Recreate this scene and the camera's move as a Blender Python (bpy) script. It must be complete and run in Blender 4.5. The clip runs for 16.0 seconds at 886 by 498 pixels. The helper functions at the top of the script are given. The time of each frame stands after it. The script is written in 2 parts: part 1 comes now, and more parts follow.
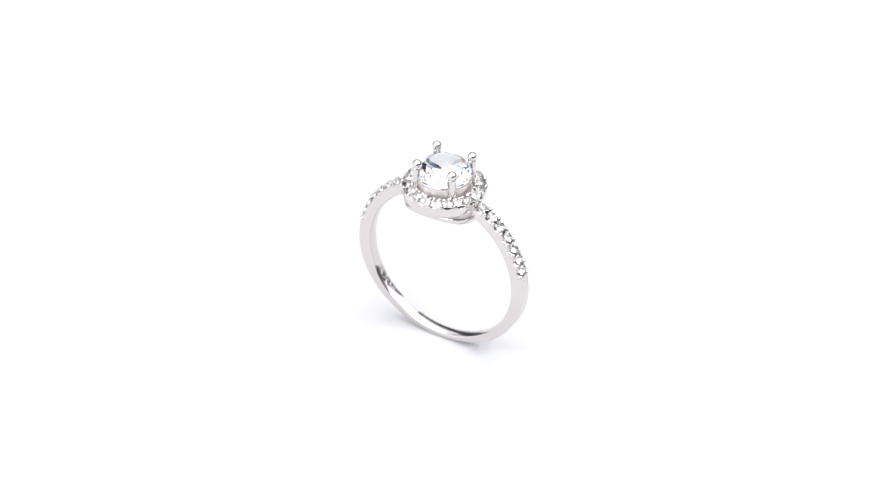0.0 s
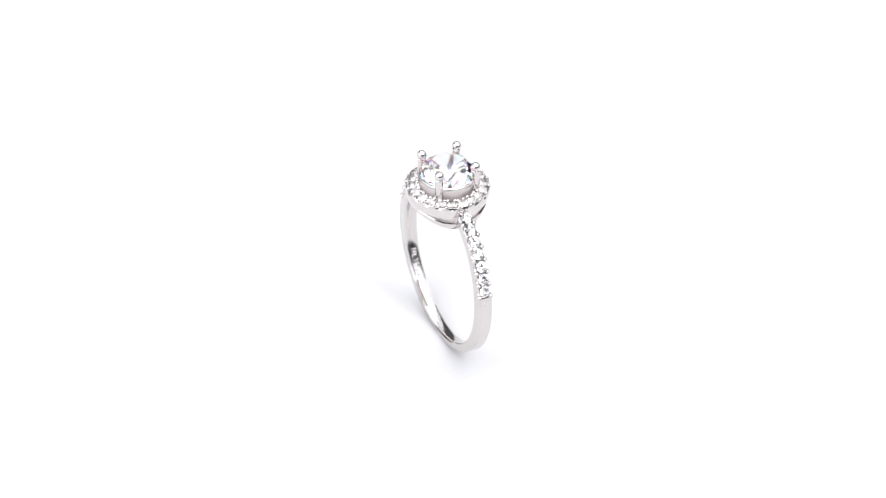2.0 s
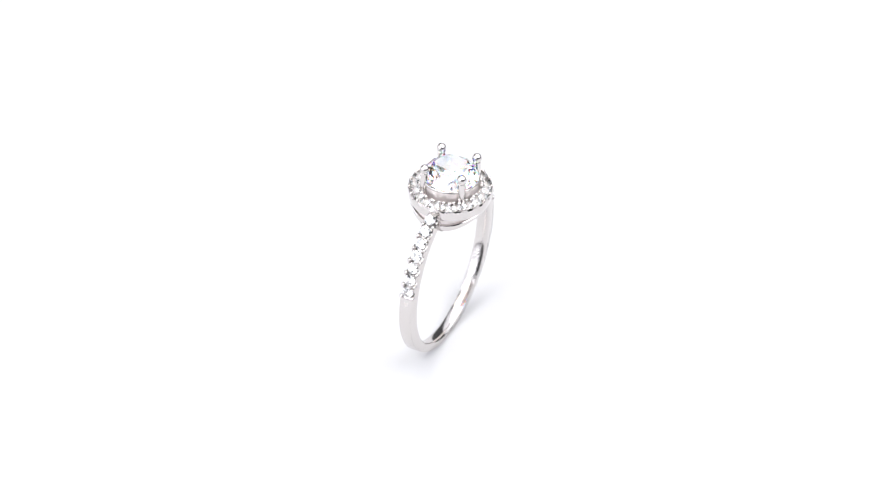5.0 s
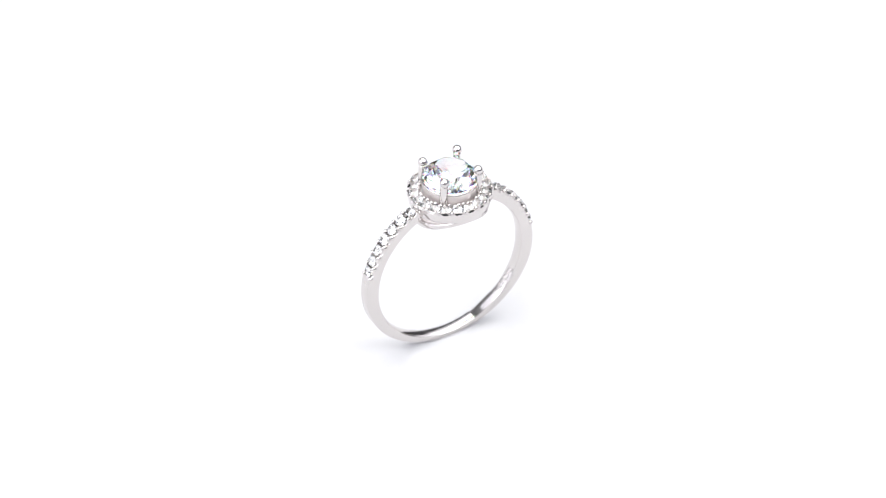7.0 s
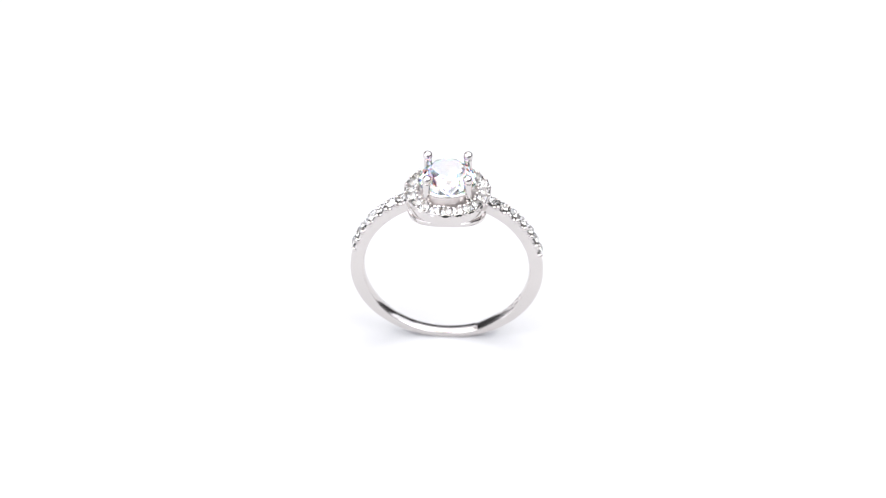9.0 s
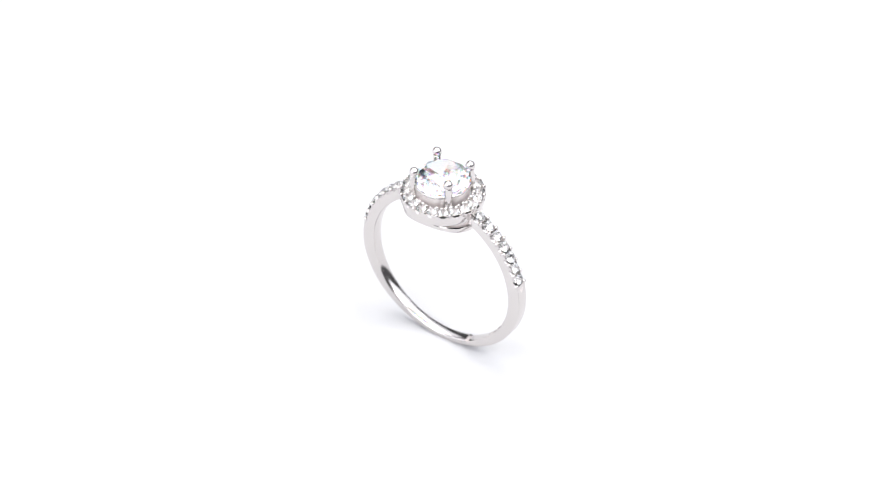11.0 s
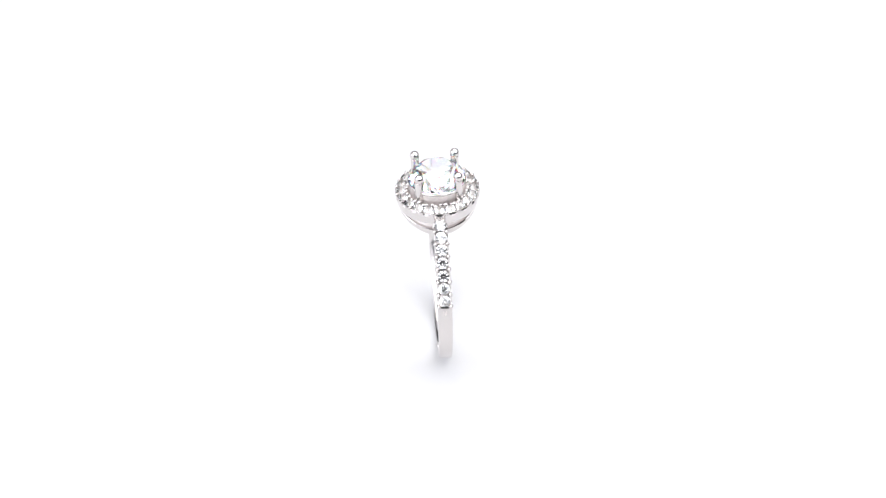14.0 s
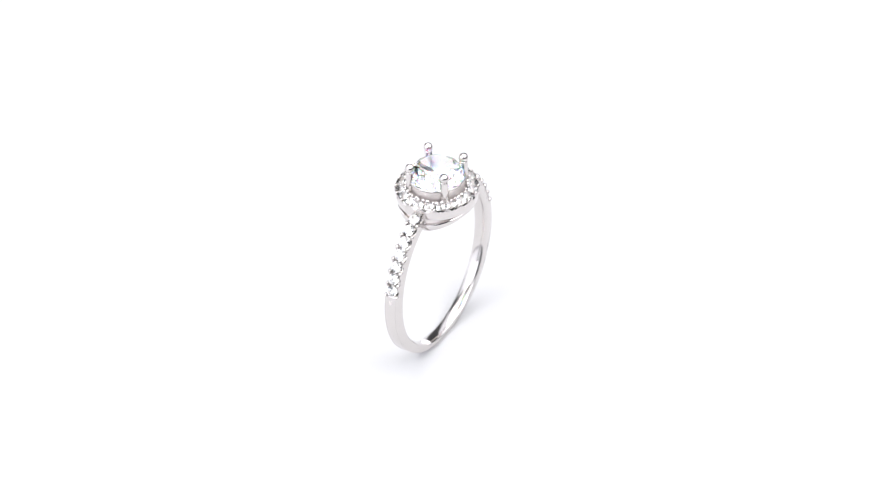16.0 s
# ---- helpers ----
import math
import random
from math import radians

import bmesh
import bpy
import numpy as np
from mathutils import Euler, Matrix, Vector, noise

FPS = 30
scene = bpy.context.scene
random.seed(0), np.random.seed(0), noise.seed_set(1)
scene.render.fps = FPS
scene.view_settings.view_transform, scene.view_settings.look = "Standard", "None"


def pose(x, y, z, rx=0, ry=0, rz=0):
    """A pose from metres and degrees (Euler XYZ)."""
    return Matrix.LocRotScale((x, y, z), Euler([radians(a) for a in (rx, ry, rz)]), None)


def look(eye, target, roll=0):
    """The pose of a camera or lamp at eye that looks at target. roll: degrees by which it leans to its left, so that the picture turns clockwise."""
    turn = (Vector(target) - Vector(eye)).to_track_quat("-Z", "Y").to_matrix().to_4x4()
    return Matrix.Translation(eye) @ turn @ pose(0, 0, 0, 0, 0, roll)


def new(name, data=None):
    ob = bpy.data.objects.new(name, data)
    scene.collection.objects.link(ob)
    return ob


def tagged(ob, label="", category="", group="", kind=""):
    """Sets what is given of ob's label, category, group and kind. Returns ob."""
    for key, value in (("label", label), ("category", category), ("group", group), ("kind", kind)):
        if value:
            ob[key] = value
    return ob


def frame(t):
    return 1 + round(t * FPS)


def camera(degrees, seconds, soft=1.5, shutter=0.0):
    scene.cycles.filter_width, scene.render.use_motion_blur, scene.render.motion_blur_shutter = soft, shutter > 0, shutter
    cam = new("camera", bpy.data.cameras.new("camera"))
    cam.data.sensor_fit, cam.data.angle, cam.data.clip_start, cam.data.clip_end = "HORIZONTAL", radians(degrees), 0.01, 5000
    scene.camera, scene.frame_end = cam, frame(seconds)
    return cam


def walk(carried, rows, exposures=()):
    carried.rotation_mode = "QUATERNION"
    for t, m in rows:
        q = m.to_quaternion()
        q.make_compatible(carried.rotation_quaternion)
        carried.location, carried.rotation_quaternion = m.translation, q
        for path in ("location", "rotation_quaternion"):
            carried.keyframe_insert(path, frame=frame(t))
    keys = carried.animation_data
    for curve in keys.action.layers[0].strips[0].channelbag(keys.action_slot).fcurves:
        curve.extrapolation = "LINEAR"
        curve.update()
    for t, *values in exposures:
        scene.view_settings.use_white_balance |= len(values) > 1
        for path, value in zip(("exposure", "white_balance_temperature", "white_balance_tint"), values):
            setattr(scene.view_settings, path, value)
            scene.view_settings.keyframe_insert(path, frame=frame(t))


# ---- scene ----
MM = 0.001

# camera: fixed on its stand, long lens, looking down at the turntable
cam = camera(16.226, 16.0, soft=1.05)
EYE, AIM = (-0.00004, -0.262403, 0.214730), (-0.00004, -0.005512, 0.015872)
cam.data.dof.use_dof = True
cam.data.dof.focus_distance = 0.321
cam.data.dof.aperture_fstop = 32.0
walk(cam, [(0.0, look(EYE, AIM, 0.22)), (16.0, look(EYE, AIM, 0.22))])

# ---- light ----
world = bpy.data.worlds.new("studio_world")
scene.world = world
world.use_nodes = True
world.node_tree.nodes["Background"].inputs["Color"].default_value = (0.93, 0.95, 1.0, 1)
world.node_tree.nodes["Background"].inputs["Strength"].default_value = 0.05


def softbox(name, eye, target, w, h, watts, colour=(1, 1, 1)):
    lamp = bpy.data.lights.new(name, "AREA")
    lamp.shape, lamp.size, lamp.size_y = "RECTANGLE", w, h
    lamp.energy, lamp.color = watts, colour
    ob = new(name, lamp)
    ob.matrix_world = look(eye, target)
    return ob


softbox("overhead_softbox", (0.0, 0.02, 0.64), (0, 0.02, 0), 0.82, 0.78, 3.9, (1.0, 0.985, 0.955))
softbox("back_softbox", (0.0, 0.52, 0.58), (0, 0, 0.02), 0.90, 0.36, 1.1, (0.92, 0.93, 1.0))
softbox("low_side_softbox", (-0.58, -0.30, 0.36), (0, 0, 0.02), 1.36, 0.70, 3.2, (0.90, 0.92, 1.0))
softbox("high_side_softbox", (0.58, 0.08, 0.48), (0, 0, 0.02), 0.95, 0.44, 1.8, (0.92, 0.935, 1.0))
softbox("front_softbox", (-0.45, -0.45, 0.56), (0, 0, 0.02), 0.76, 0.52, 2.0, (0.91, 0.93, 1.0))
softbox("front_softbox", (0.42, -0.42, 0.64), (0, 0, 0.02), 0.76, 0.42, 2.4, (0.93, 0.94, 1.0))
scene.view_settings.exposure = 0.27


# ---- materials ----
def material(name, colour, rough=0.5, metal=0.0, spread=0.03, rough_spread=0.05, scale=400.0, bump=0.0, bump_scale=4000.0, island=False):
    m = bpy.data.materials.new(name)
    m.use_nodes = True
    nt = m.node_tree
    b = nt.nodes["Principled BSDF"]
    tc = nt.nodes.new("ShaderNodeTexCoord")
    coarse, fine = nt.nodes.new("ShaderNodeTexNoise"), nt.nodes.new("ShaderNodeTexNoise")
    coarse.inputs["Scale"].default_value, fine.inputs["Scale"].default_value = scale, bump_scale
    coarse.inputs["Detail"].default_value, fine.inputs["Detail"].default_value = 4, 3
    for n in (coarse, fine):
        nt.links.new(tc.outputs["Object"], n.inputs["Vector"])
    ramp = nt.nodes.new("ShaderNodeMapRange")
    ramp.inputs["From Min"].default_value, ramp.inputs["From Max"].default_value = 0.3, 0.7
    ramp.inputs["To Min"].default_value, ramp.inputs["To Max"].default_value = 1 - spread, 1 + spread
    nt.links.new(coarse.outputs["Fac"], ramp.inputs["Value"])
    mul = nt.nodes.new("ShaderNodeVectorMath")
    mul.operation = "SCALE"
    mul.inputs[0].default_value = colour
    nt.links.new(ramp.outputs["Result"], mul.inputs["Scale"])
    nt.links.new(mul.outputs["Vector"], b.inputs["Base Color"])
    rr = nt.nodes.new("ShaderNodeMapRange")
    rr.inputs["From Min"].default_value, rr.inputs["From Max"].default_value = 0.3, 0.7
    rr.inputs["To Min"].default_value, rr.inputs["To Max"].default_value = max(0.01, rough - rough_spread), rough + rough_spread
    nt.links.new(fine.outputs["Fac"], rr.inputs["Value"])
    nt.links.new(rr.outputs["Result"], b.inputs["Roughness"])
    b.inputs["Metallic"].default_value = metal
    if bump:
        bp = nt.nodes.new("ShaderNodeBump")
        bp.inputs["Strength"].default_value, bp.inputs["Distance"].default_value = bump, 0.00002
        nt.links.new(fine.outputs["Fac"], bp.inputs["Height"])
        nt.links.new(bp.outputs["Normal"], b.inputs["Normal"])
    return m


def gem(name, tint, ior, rough=0.0, fire=0.0):
    """Clear cut stone; fire spreads its refraction from red to blue."""
    m = bpy.data.materials.new(name)
    m.use_nodes = True
    nt = m.node_tree
    nt.nodes.remove(nt.nodes["Principled BSDF"])
    layers = [(tint, ior)]
    if fire:
        layers = [([0.72 * c for c in tint], ior)] + [([0.28 * c * (n == k) for n, c in enumerate(tint)], ior + fire * (k - 1)) for k in range(3)]
    total = None
    for colour, bend in layers:
        g = nt.nodes.new("ShaderNodeBsdfGlass")
        g.inputs["Color"].default_value = (*colour, 1)
        g.inputs["Roughness"].default_value = rough
        g.inputs["IOR"].default_value = bend
        if total is None:
            total = g.outputs[0]
        else:
            add = nt.nodes.new("ShaderNodeAddShader")
            nt.links.new(total, add.inputs[0])
            nt.links.new(g.outputs[0], add.inputs[1])
            total = add.outputs[0]
    nt.links.new(total, nt.nodes["Material Output"].inputs["Surface"])
    return m


SILVER = material("polished_silver", (0.685, 0.652, 0.638), 0.05, 1.0, 0.02, 0.02, 300, 0.04, 5000)
BUFFED = material("buffed_silver", (0.675, 0.643, 0.628), 0.13, 1.0, 0.02, 0.04, 300, 0.05, 5000)
SATIN = material("brushed_silver", (0.93, 0.88, 0.865), 0.48, 1.0, 0.03, 0.06, 500, 0.12, 6000)
ZIRCON = gem("cubic_zirconia", (1.0, 1.0, 1.0), 2.0, 0.03)
FIERY_ZIRCON = gem("fiery_cubic_zirconia", (0.985, 0.985, 1.0), 2.05, 0.06, 0.05)
PAPER = material("white_acrylic_sheet", (0.645, 0.645, 0.655), 0.55, 0.0, 0.008, 0.05, 14, 0.05, 900)
# pale paint for the unseen surfaces that bounce light to the ring
WALL = material("pale_bounce_wall", (0.62, 0.62, 0.63), 0.9, 0.0, 0.05, 0.05, 3, 0.1, 60)
# dark paint for unseen walls, so the polished silver reflects black
GREY_WALL = material("dark_reflection_wall", (0.10, 0.10, 0.102), 0.9, 0.0, 0.05, 0.05, 3, 0.1, 60)


# ---- mesh tools (millimetres in, metres out) ----
def mesh_of(name, verts, faces, smooth=True, sharp=40.0):
    me = bpy.data.meshes.new(name)
    me.from_pydata([(x * MM, y * MM, z * MM) for x, y, z in verts], [], faces)
    bm = bmesh.new()
    bm.from_mesh(me)
    bmesh.ops.recalc_face_normals(bm, faces=bm.faces)
    if smooth:
        for f in bm.faces:
            f.smooth = True
        for e in bm.edges:
            if len(e.link_faces) == 2 and e.calc_face_angle() > radians(sharp):
                e.smooth = False
    bm.to_mesh(me)
    bm.free()
    return me


def part(name, me, mat, parent, at=None, label=""):
    if not me.materials:
        me.materials.append(mat)
    ob = new(name, me)
    ob.parent = parent
    if at is not None:
        ob.matrix_basis = at
    return tagged(ob, label) if label else ob


def lathe(profile, n=96, closed=True, wave=None):
    """Turn (radius, z) points round the z axis. wave(i, angle) adds to the radius of point i."""
    verts, faces, k = [], [], len(profile)
    for j in range(n):
        a = 2 * math.pi * j / n
        for i, (r, z) in enumerate(profile):
            rr = r + (wave(i, a) if wave else 0)
            verts.append((rr * math.cos(a), rr * math.sin(a), z))
    for j in range(n):
        for i in range(k if closed else k - 1):
            i2, j2 = (i + 1) % k, (j + 1) % n
            faces.append((j * k + i, j2 * k + i, j2 * k + i2, j * k + i2))
    return verts, faces


def sweep(sections, loop=False):
    """Skin equal closed rings of points; caps the ends unless it is a loop."""
    k, verts, faces = len(sections[0]), [], []
    for s in sections:
        verts += s
    m = len(sections)
    for j in range(m if loop else m - 1):
        for i in range(k):
            i2, j2 = (i + 1) % k, (j + 1) % m
            faces.append((j * k + i, j * k + i2, j2 * k + i2, j2 * k + i))
    if not loop:
        faces += [tuple(range(k)), tuple((m - 1) * k + i for i in range(k))]
    return verts, faces


def hull(name, pts):
    bm = bmesh.new()
    for p in pts:
        bm.verts.new([c * MM for c in p])
    bmesh.ops.convex_hull(bm, input=bm.verts)
    bmesh.ops.dissolve_limit(bm, angle_limit=radians(0.6), verts=bm.verts, edges=bm.edges)
    bmesh.ops.recalc_face_normals(bm, faces=bm.faces)
    me = bpy.data.meshes.new(name)
    bm.to_mesh(me)
    bm.free()
    return me


def ring_pts(r, z, n, turn=0.0):
    return [(r * math.cos(2 * math.pi * (i + turn) / n), r * math.sin(2 * math.pi * (i + turn) / n), z) for i in range(n)]


def brilliant(name, R, crown=0.32, table=0.56, depth=0.84):
    """A round brilliant cut, girdle at z = 0."""
    c, h, dp, rt = math.cos(math.pi / 8), crown * R, depth * R, table * R
    pts = ring_pts(rt, h, 8) + ring_pts(R, 0, 16) + ring_pts(R, -0.04 * R, 16) + [(0, 0, -dp - 0.04 * R)]
    rs, rl, rm = 0.5 * (R + rt) * 1.02, 0.28 * R, 0.62 * R
    pts += ring_pts(rs, h * (R - rs * c) / (R - rt) * 1.005, 8, 0.5)
    pts += ring_pts(rm, -0.04 * R - dp * (R - rm) / R * 1.045, 16, 0.5)
    pts += ring_pts(rl, -0.04 * R - dp * (R - rl * c) / R * 1.003, 8, 0.5)
    return hull(name, pts)


def ball(name, r, n=14, m=8, squash=1.0):
    prof = [(r * math.sin(math.pi * i / m), -r * squash * math.cos(math.pi * i / m)) for i in range(m + 1)]
    prof[0], prof[-1] = (0.02 * r, prof[0][1]), (0.02 * r, prof[-1][1])
    v, f = lathe(prof, n)
    return mesh_of(name, v, f, True, 80)


# ---- the setting ----
def slab(name, lo, hi, mat, label):
    x0, y0, z0 = lo
    x1, y1, z1 = hi
    v = [(x, y, z) for x in (x0, x1) for y in (y0, y1) for z in (z0, z1)]
    f = [(0, 1, 3, 2), (4, 6, 7, 5), (0, 4, 5, 1), (2, 3, 7, 6), (0, 2, 6, 4), (1, 5, 7, 3)]
    me = mesh_of(name, [(a * 1000, b * 1000, c * 1000) for a, b, c in v], f, False)
    me.materials.append(mat)
    return tagged(new(name, me), label, kind="structure")


slab("floor", (-1.0, -1.0, -0.02), (1.0, 1.0, 0.0), PAPER, "seamless white acrylic display surface, evenly lit")
# unseen walls, added dark to put black into the silver's reflections
slab("wall_north", (-1.1, 1.0, -0.02), (1.1, 1.1, 1.3), GREY_WALL, "added unseen dark grey wall, gives the silver dark reflections")
slab("wall_south", (-1.1, -1.1, -0.02), (1.1, -1.0, 1.3), GREY_WALL, "added unseen dark grey wall behind the camera, darkens the reflections")
slab("wall_east", (1.0, -1.0, -0.02), (1.1, 1.0, 1.3), GREY_WALL, "added unseen dark grey wall, gives the silver dark reflections")
# unseen pale wall and ceiling, added to lift the stones' dark facets
slab("wall_west", (-1.1, -1.0, -0.02), (-1.0, 1.0, 1.3), WALL, "added unseen pale grey wall, bounces light onto the stones")
slab("ceiling", (-1.1, -1.1, 1.3), (1.1, 1.1, 1.4), WALL, "added unseen pale grey ceiling, bounces light onto the stones")

# ---- the ring ----
TOP = 22.97                      # prong balls above the surface
CZ, RIN = TOP - 13.42, 8.787      # centre height and inner radius of the finger hole
HALO_N, HALO_Z, HALO_R = 20, TOP - 3.02, 4.47
SHOULDER_N, A0, A1 = 7, 13.5, 65.8

ring = tagged(new("ring"), "polished silver engagement ring with round clear stone and halo", "ring")


def smooth01(x):
    x = min(1.0, max(0.0, x))
    return x * x * (3 - 2 * x)


PITCH = (A1 - A0) / SHOULDER_N


def outer_radius(a):
    """Outer radius of the bare metal at a degrees above the horizontal."""
    if a >= 0:
        return RIN + 1.52 - 0.08 * smooth01((a - A0 + 2.0) / 4.0)
    return RIN + 0.76 + 0.76 * smooth01((a + 90) / 90.0)


def half_width(a):
    return 0.65 + 0.10 * smooth01((a + 60) / 75.0)


def band_section(deg, side):
    """Rounded section of the band at an angle, on the side +1 or -1."""
    a = radians(deg)
    ro, w = outer_radius(deg), half_width(deg)
    b, cut, bed = 0.10, 0.0, 0.46 * smooth01((deg - A0 + 0.2) / 3.5) * smooth01((A1 + 0.6 - deg) / 1.0)
    if deg > A0:
        cut = 0.26 * (0.5 - 0.5 * math.cos(2 * math.pi * (deg - A0) / PITCH))
    crown = 0.13
    flat = 0.0
    if side < 0 and -68.5 < deg < -46:
        flat = 0.32 * RIN * (1 / math.cos(radians(deg + 46)) - 1)
        crown = 0.13 - 0.08 * smooth01((-46 - deg) / 8.0)
    inner = [(RIN + flat + crown * (abs(k) / 4.0) ** 2, 0.93 * w * k / 4.0) for k in range(-4, 5)]
    rim = ro - cut
    prof = inner + [(RIN + 0.19 + flat, w), (rim - b, w), (rim - 0.03, w - 0.035), (rim, w - b), (ro - 0.3 * cut - 0.03, w - 0.17), (ro - bed, w - 0.24), (ro - bed, 0.0),
                    (ro - bed, -w + 0.24), (ro - 0.3 * cut - 0.03, -w + 0.17), (rim, -w + b), (rim - 0.03, -w + 0.035), (rim - b, -w), (RIN + 0.19 + flat, -w)]
    return [(side * r * math.cos(a), y, CZ + r * math.sin(a)) for r, y in prof]


secs = []
steps = [67.5 - 0.75 * i for i in range(72)] + [13 - 0.25 * i for i in range(9)] + [10.5 - 2.5 * i for i in range(1, 41)]
steps = sorted([s for s in steps if s > -89.9] + [-68.4, -68.7], reverse=True)
for s in steps:
    secs.append(band_section(s, 1))
secs.append(band_section(-90, 1))
for s in reversed(steps):
    secs.append(band_section(s, -1))
v, f = sweep(secs)
band = part("band", mesh_of("band", v, f, True, 35), BUFFED, ring, label="polished silver ring band, thinner at its base")

# halo: a scalloped dish with an upright wall
prof = [(2.95, HALO_Z - 0.72), (4.16, HALO_Z - 0.72), (4.22, HALO_Z - 0.06), (4.36, HALO_Z), (4.40, HALO_Z - 0.02), (HALO_R, HALO_Z - 0.17), (HALO_R + 0.01, HALO_Z - 0.23),
        (HALO_R - 0.02, HALO_Z - 0.5), (HALO_R - 0.12, HALO_Z - 1.15), (HALO_R - 0.22, HALO_Z - 1.38), (3.7, HALO_Z - 1.38), (3.6, HALO_Z - 0.95), (2.95, HALO_Z - 0.95)]
wave = lambda i, a: -0.05 * math.cos(HALO_N * a) if 2 <= i <= 5 else 0.0
v, f = lathe(prof, 180, True, wave)
OVAL = 1.03                      # the halo is a little longer along the band
halo = part("halo", mesh_of("halo", v, f, True, 35), SILVER, ring, Matrix.Diagonal((OVAL, 1, 1, 1)), label="round silver halo dish with scalloped rim")

# bright bed added below the halo stones to throw light up through them
v, f = lathe([(2.97, HALO_Z - 0.30), (3.3, HALO_Z - 0.40), (3.9, HALO_Z - 0.40), (4.20, HALO_Z - 0.26), (4.17, HALO_Z - 0.71), (2.97, HALO_Z - 0.71)], 96)
part("bounce_bed", mesh_of("bounce_bed", v, f, True, 50), SATIN, halo, label="added satin reflector below the halo stones, brightens them")

# cup under the centre stone, with a rolled lip that seats it
v, f = lathe([(2.80, TOP - 1.84), (2.95, TOP - 1.88), (2.92, TOP - 2.60), (2.86, TOP - 3.3), (2.82, TOP - 3.9), (2.74, TOP - 3.9), (2.76, TOP - 2.6)], 96)
cup = part("cup", mesh_of("cup", v, f, True, 35), SATIN, ring, label="satin silver cup below the centre stone")
lip = [(2.95 + 0.15 * math.cos(a), TOP - 1.76 + 0.15 * math.sin(a)) for a in (2 * math.pi * k / 12 for k in range(12))]
v, f = lathe(lip, 96)
part("seat_rim", mesh_of("seat_rim", v, f, True, 60), SILVER, cup, label="thin rolled polished lip")

# gallery rail: its lower edge follows the finger hole
secs = []
for j in range(120):
    a = 2 * math.pi * j / 120
    c, s = math.cos(a), math.sin(a)
    sec = []
    for r, dz, drop in ((3.3, -0.12, 0), (3.6, -0.16, 0.1), (3.94, -0.22, 0.3), (4.06, -0.20, 0.3), (4.13, -0.12, 0.26), (4.22, 0.16, 0.1), (4.235, 0.32, 0.05), (4.16, 0.38, 0), (3.7, 0.32, 0), (3.3, 0.28, 0)):
        sec.append((r * c, r * s, CZ + math.sqrt(RIN ** 2 - (r * c) ** 2) + dz - drop * c * c))
    secs.append(sec)
v, f = sweep(secs, True)
part("gallery_rail", mesh_of("gallery_rail", v, f, True, 35), BUFFED, ring, label="curved silver gallery rail below the halo")

# collar set back behind the slits, between halo and rail
secs = []
for j in range(96):
    a = 2 * math.pi * j / 96
    c, s = math.cos(a), math.sin(a)
    zr = CZ + math.sqrt(RIN ** 2 - (3.9 * c) ** 2) + 0.2
    secs.append([(r * c, r * s, z) for r, z in ((3.4, HALO_Z - 0.9), (3.95, HALO_Z - 0.9), (3.93, zr), (3.4, zr))])
v, f = sweep(secs, True)
part("collar", mesh_of("collar", v, f, True, 35), SATIN, ring, label="satin silver collar behind the gallery slits")

# lumps of metal that join the shoulders to the halo
bridge = ball("bridge", 0.5, 20, 10)
for side in (1, -1):
    part("bridge", bridge, BUFFED, ring, pose(side * 3.95 * MM, 0, (CZ + 8.35) * MM, 0, side * 27, 0) @ Matrix.Diagonal((0.7, 1.75, 1.0, 1)))

# prongs with round heads
rod = [(0.02, -3.25), (0.47, -3.25), (0.46, -2.2), (0.44, -0.66), (0.44, -0.54)]
for i in range(9):
    a = -0.72 + (math.pi / 2 + 0.72) * i / 8
    rod.append((max(0.012, 0.53 * math.cos(a)), 0.53 * math.sin(a) - 0.14))
v, f = lathe(rod, 20)
prong_mesh = mesh_of("prong", v, f, True, 60)
for px, py in ((-2.18, 1.96), (2.06, 2.19), (-2.07, -2.12), (2.18, -2.02)):
    part("prong", prong_mesh, SILVER, ring, pose(px * MM, py * MM, TOP * MM))

# stones
part("centre_stone", brilliant("centre_stone", 3.05, 0.37, 0.61, 0.70), FIERY_ZIRCON, ring, pose(0, 0, (TOP - 1.45) * MM, 0, 0, 6), "large round brilliant-cut clear stone")
halo_stone = brilliant("halo_stone", 0.58)
bead = ball("bead", 0.25)
claw = ball("claw", 0.22, 14, 8, 1.35)
for i in range(HALO_N):
    a = 2 * math.pi * i / HALO_N
    part("halo_stone", halo_stone, ZIRCON, ring,
         pose(3.78 * OVAL * math.cos(a) * MM, 3.78 * math.sin(a) * MM, (HALO_Z + 0.03) * MM, random.uniform(-9, 9), random.uniform(-9, 9), random.uniform(0, 45)))
    h = a + math.pi / HALO_N
    part("claw", claw, SILVER, halo, pose(4.31 * math.cos(h) * MM, 4.31 * math.sin(h) * MM, (HALO_Z - 0.10 + random.uniform(-0.03, 0.03)) * MM))
    for k in (-0.07, 0.08):
        rb, ab = 3.20 + random.uniform(-0.10, 0.12), h + k + random.uniform(-0.035, 0.035)
        part("bead", bead, SILVER, halo, pose(rb * math.cos(ab) * MM, rb * math.sin(ab) * MM, (HALO_Z + 0.08 + random.uniform(-0.08, 0.08)) * MM) @ Matrix.Scale(random.uniform(0.7, 1.2), 4))

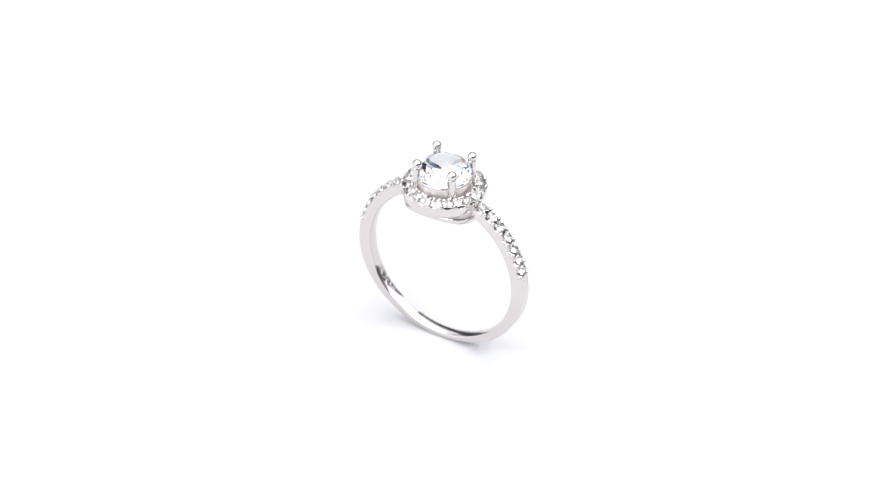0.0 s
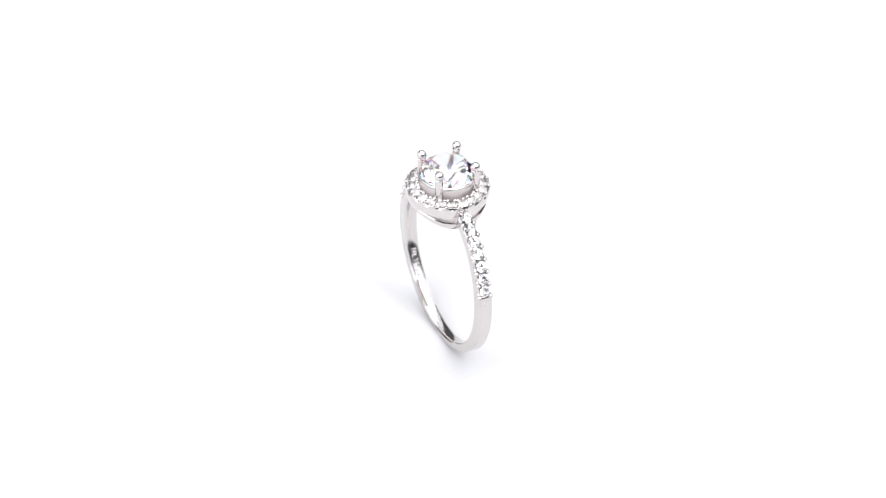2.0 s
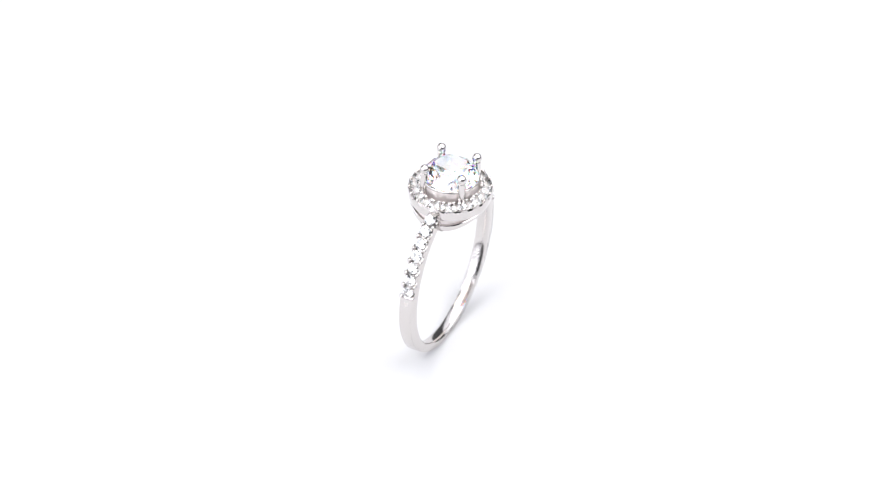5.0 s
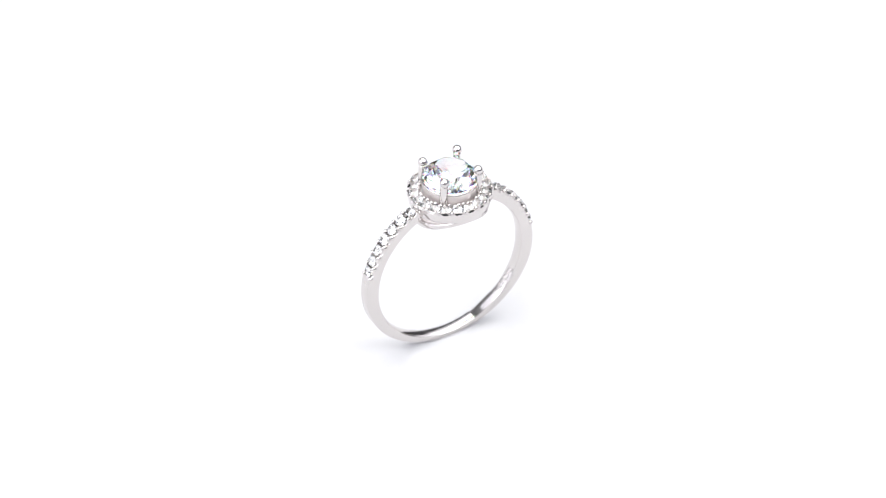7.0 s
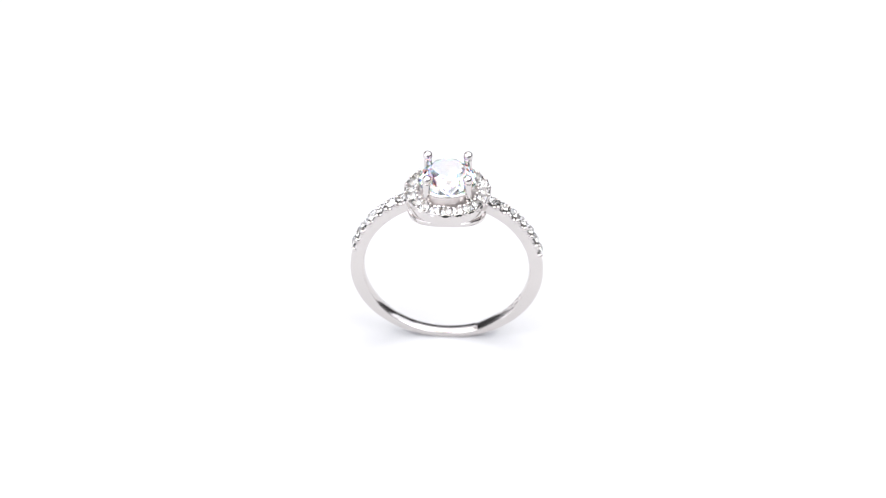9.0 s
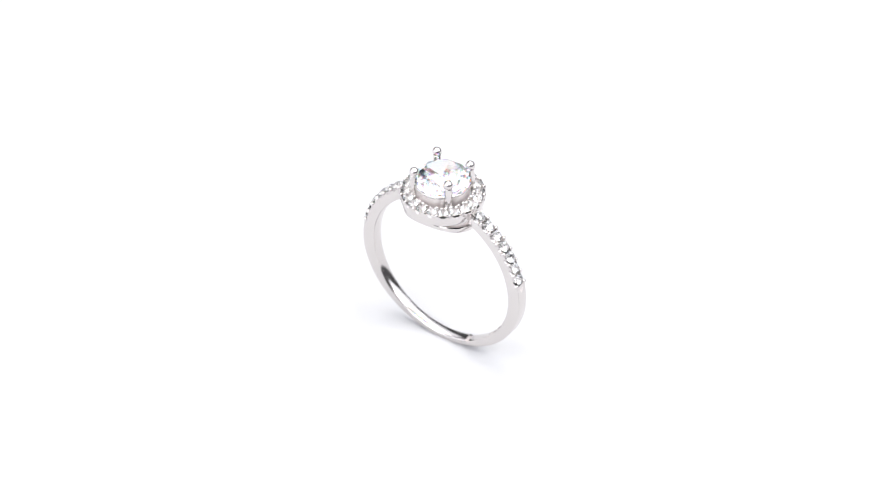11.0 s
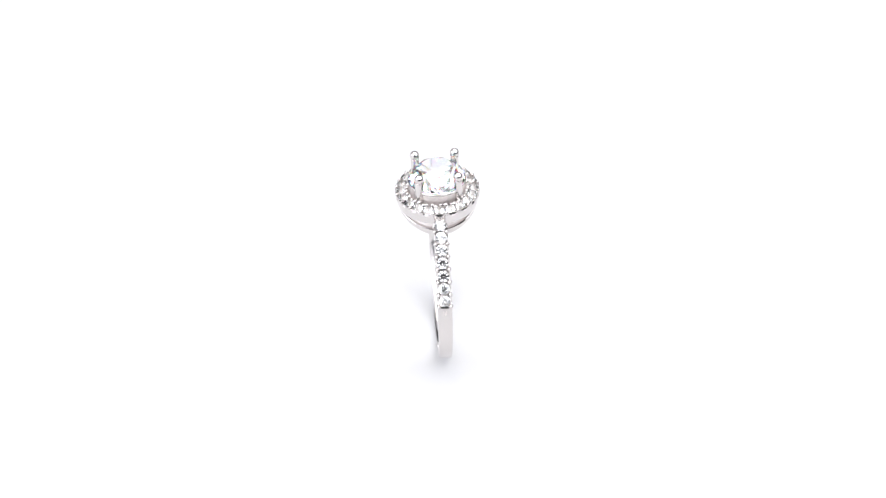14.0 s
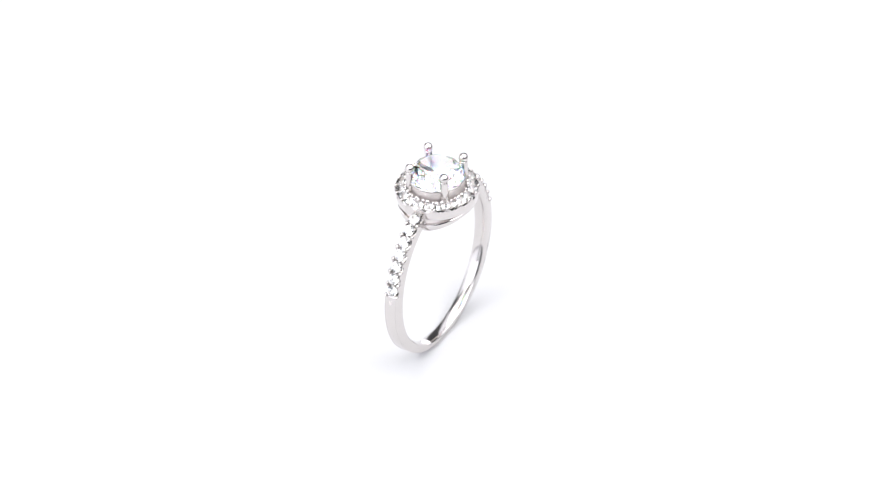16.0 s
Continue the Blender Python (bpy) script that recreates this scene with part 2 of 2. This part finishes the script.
shoulder_stone = brilliant("shoulder_stone", 0.61)
shoulder_claw = ball("claw", 0.27, 14, 8, 1.25)
for side in (1, -1):
    for i in range(SHOULDER_N):
        deg = A0 + (i + 0.5) * PITCH
        a, r = radians(deg), outer_radius(deg) + 0.14
        m = Matrix.Translation((side * r * math.cos(a) * MM, 0, (CZ + r * math.sin(a)) * MM)) @ pose(0, 0, 0, 0, side * (90 - deg), 0)
        part("shoulder_stone", shoulder_stone, ZIRCON, ring, m @ pose(0, 0, 0, random.uniform(-8, 8), random.uniform(-8, 8), random.uniform(0, 45)))
    for i in range(SHOULDER_N + 1):
        deg = A0 + i * PITCH
        a = radians(deg)
        r, w = outer_radius(deg) - 0.08, half_width(deg)
        for y in (-1, 1):
            m = Matrix.Translation((side * r * math.cos(a) * MM, y * (w - 0.13) * MM, (CZ + r * math.sin(a)) * MM)) @ pose(0, 0, 0, 0, side * (90 - deg), 0)
            part("claw", shoulder_claw, SILVER, band, m @ pose(0, 0, 0, random.uniform(-6, 6), random.uniform(-6, 6), 0))

# worn hallmarks inside the band: two oval shields and two bars, too small to read
def inside(deg, y=0.0):
    a = radians(deg)
    return Matrix.Translation((-RIN * math.cos(a) * MM, y * MM, (CZ + RIN * math.sin(a)) * MM)) @ pose(0, 0, 0, 0, 90 + deg, 0)


def pad(name, sx, sy, sz):
    """A low cushion with rounded corners."""
    pts = []
    for z, k in ((-sz, 1.0), (0.4 * sz, 1.0), (sz, 0.72)):
        pts.append([(sx * k * math.copysign(abs(math.cos(a)) ** 0.5, math.cos(a)), sy * k * math.copysign(abs(math.sin(a)) ** 0.5, math.sin(a)), z) for a in (2 * math.pi * (n + 0.5) / 16 for n in range(16))])
    v, f = sweep(pts)
    return mesh_of(name, v, f, True, 60)


v, f = lathe([(0.30 + 0.09 * math.cos(a), 0.055 * math.sin(a)) for a in (2 * math.pi * k / 8 for k in range(8))], 24)
shield = mesh_of("stamped_mark", v, f, True, 80)
for deg in (-31.5, -38.5):
    part("stamped_mark", shield, SILVER, band, inside(deg) @ Matrix.Diagonal((1.25, 1.0, 1.0, 1)), "worn oval hallmark, unreadable")
bar = pad("stamped_bar", 0.13, 0.30, 0.045)
for deg in (-25.6, -27.6, -43.6, -45.6):
    part("stamped_bar", bar, SILVER, band, inside(deg, random.uniform(-0.06, 0.06)), "worn hallmark bar, unreadable")

# tool marks on the outside, just below the pave
scratch = pad("tool_mark", 0.22, 0.028, 0.014)
for side in (1, -1):
    for y, deg in ((-0.14, 9.6), (0.0, 8.9), (0.13, 9.4)):
        a = radians(deg)
        r = outer_radius(deg) + 0.004
        part("tool_mark", scratch, SATIN, band, Matrix.Translation((side * r * math.cos(a) * MM, y * MM, (CZ + r * math.sin(a)) * MM)) @ pose(0, 0, 0, 0, side * (90 - deg), 0))


# ---- what moves ----
TURN_0, TURN_RATE = -0.088, -16.75


# play of the turntable: seconds, sideways and forward drift of the ring in millimetres
PLAY = ((0.0, 0.02, -0.19), (1.5, -0.02, -0.12), (3.5, -0.03, 0.04), (6.6, 0.03, 0.05), (9.0, 0.09, 0.05), (12.0, -0.03, -0.02), (14.5, -0.07, 0.02), (16.0, 0.03, 0.13))


def drift(t):
    for (t0, x0, y0), (t1, x1, y1) in zip(PLAY, PLAY[1:]):
        if t <= t1:
            k = smooth01((t - t0) / (t1 - t0))
            return pose((x0 + (x1 - x0) * k) * MM, (y0 + (y1 - y0) * k) * MM, 0)
    return pose(0, 0, 0)


def motions():
    rows = []
    for i in range(33):
        t = 0.5 * i
        rows.append((t, drift(t) @ pose(0, 0, 0, 0, 0, TURN_0 + TURN_RATE * t) @ pose(-0.178 * MM, 0.213 * MM, 0.02 * MM, -1.569, -0.23, -31.7)))
    walk(ring, rows)


motions()
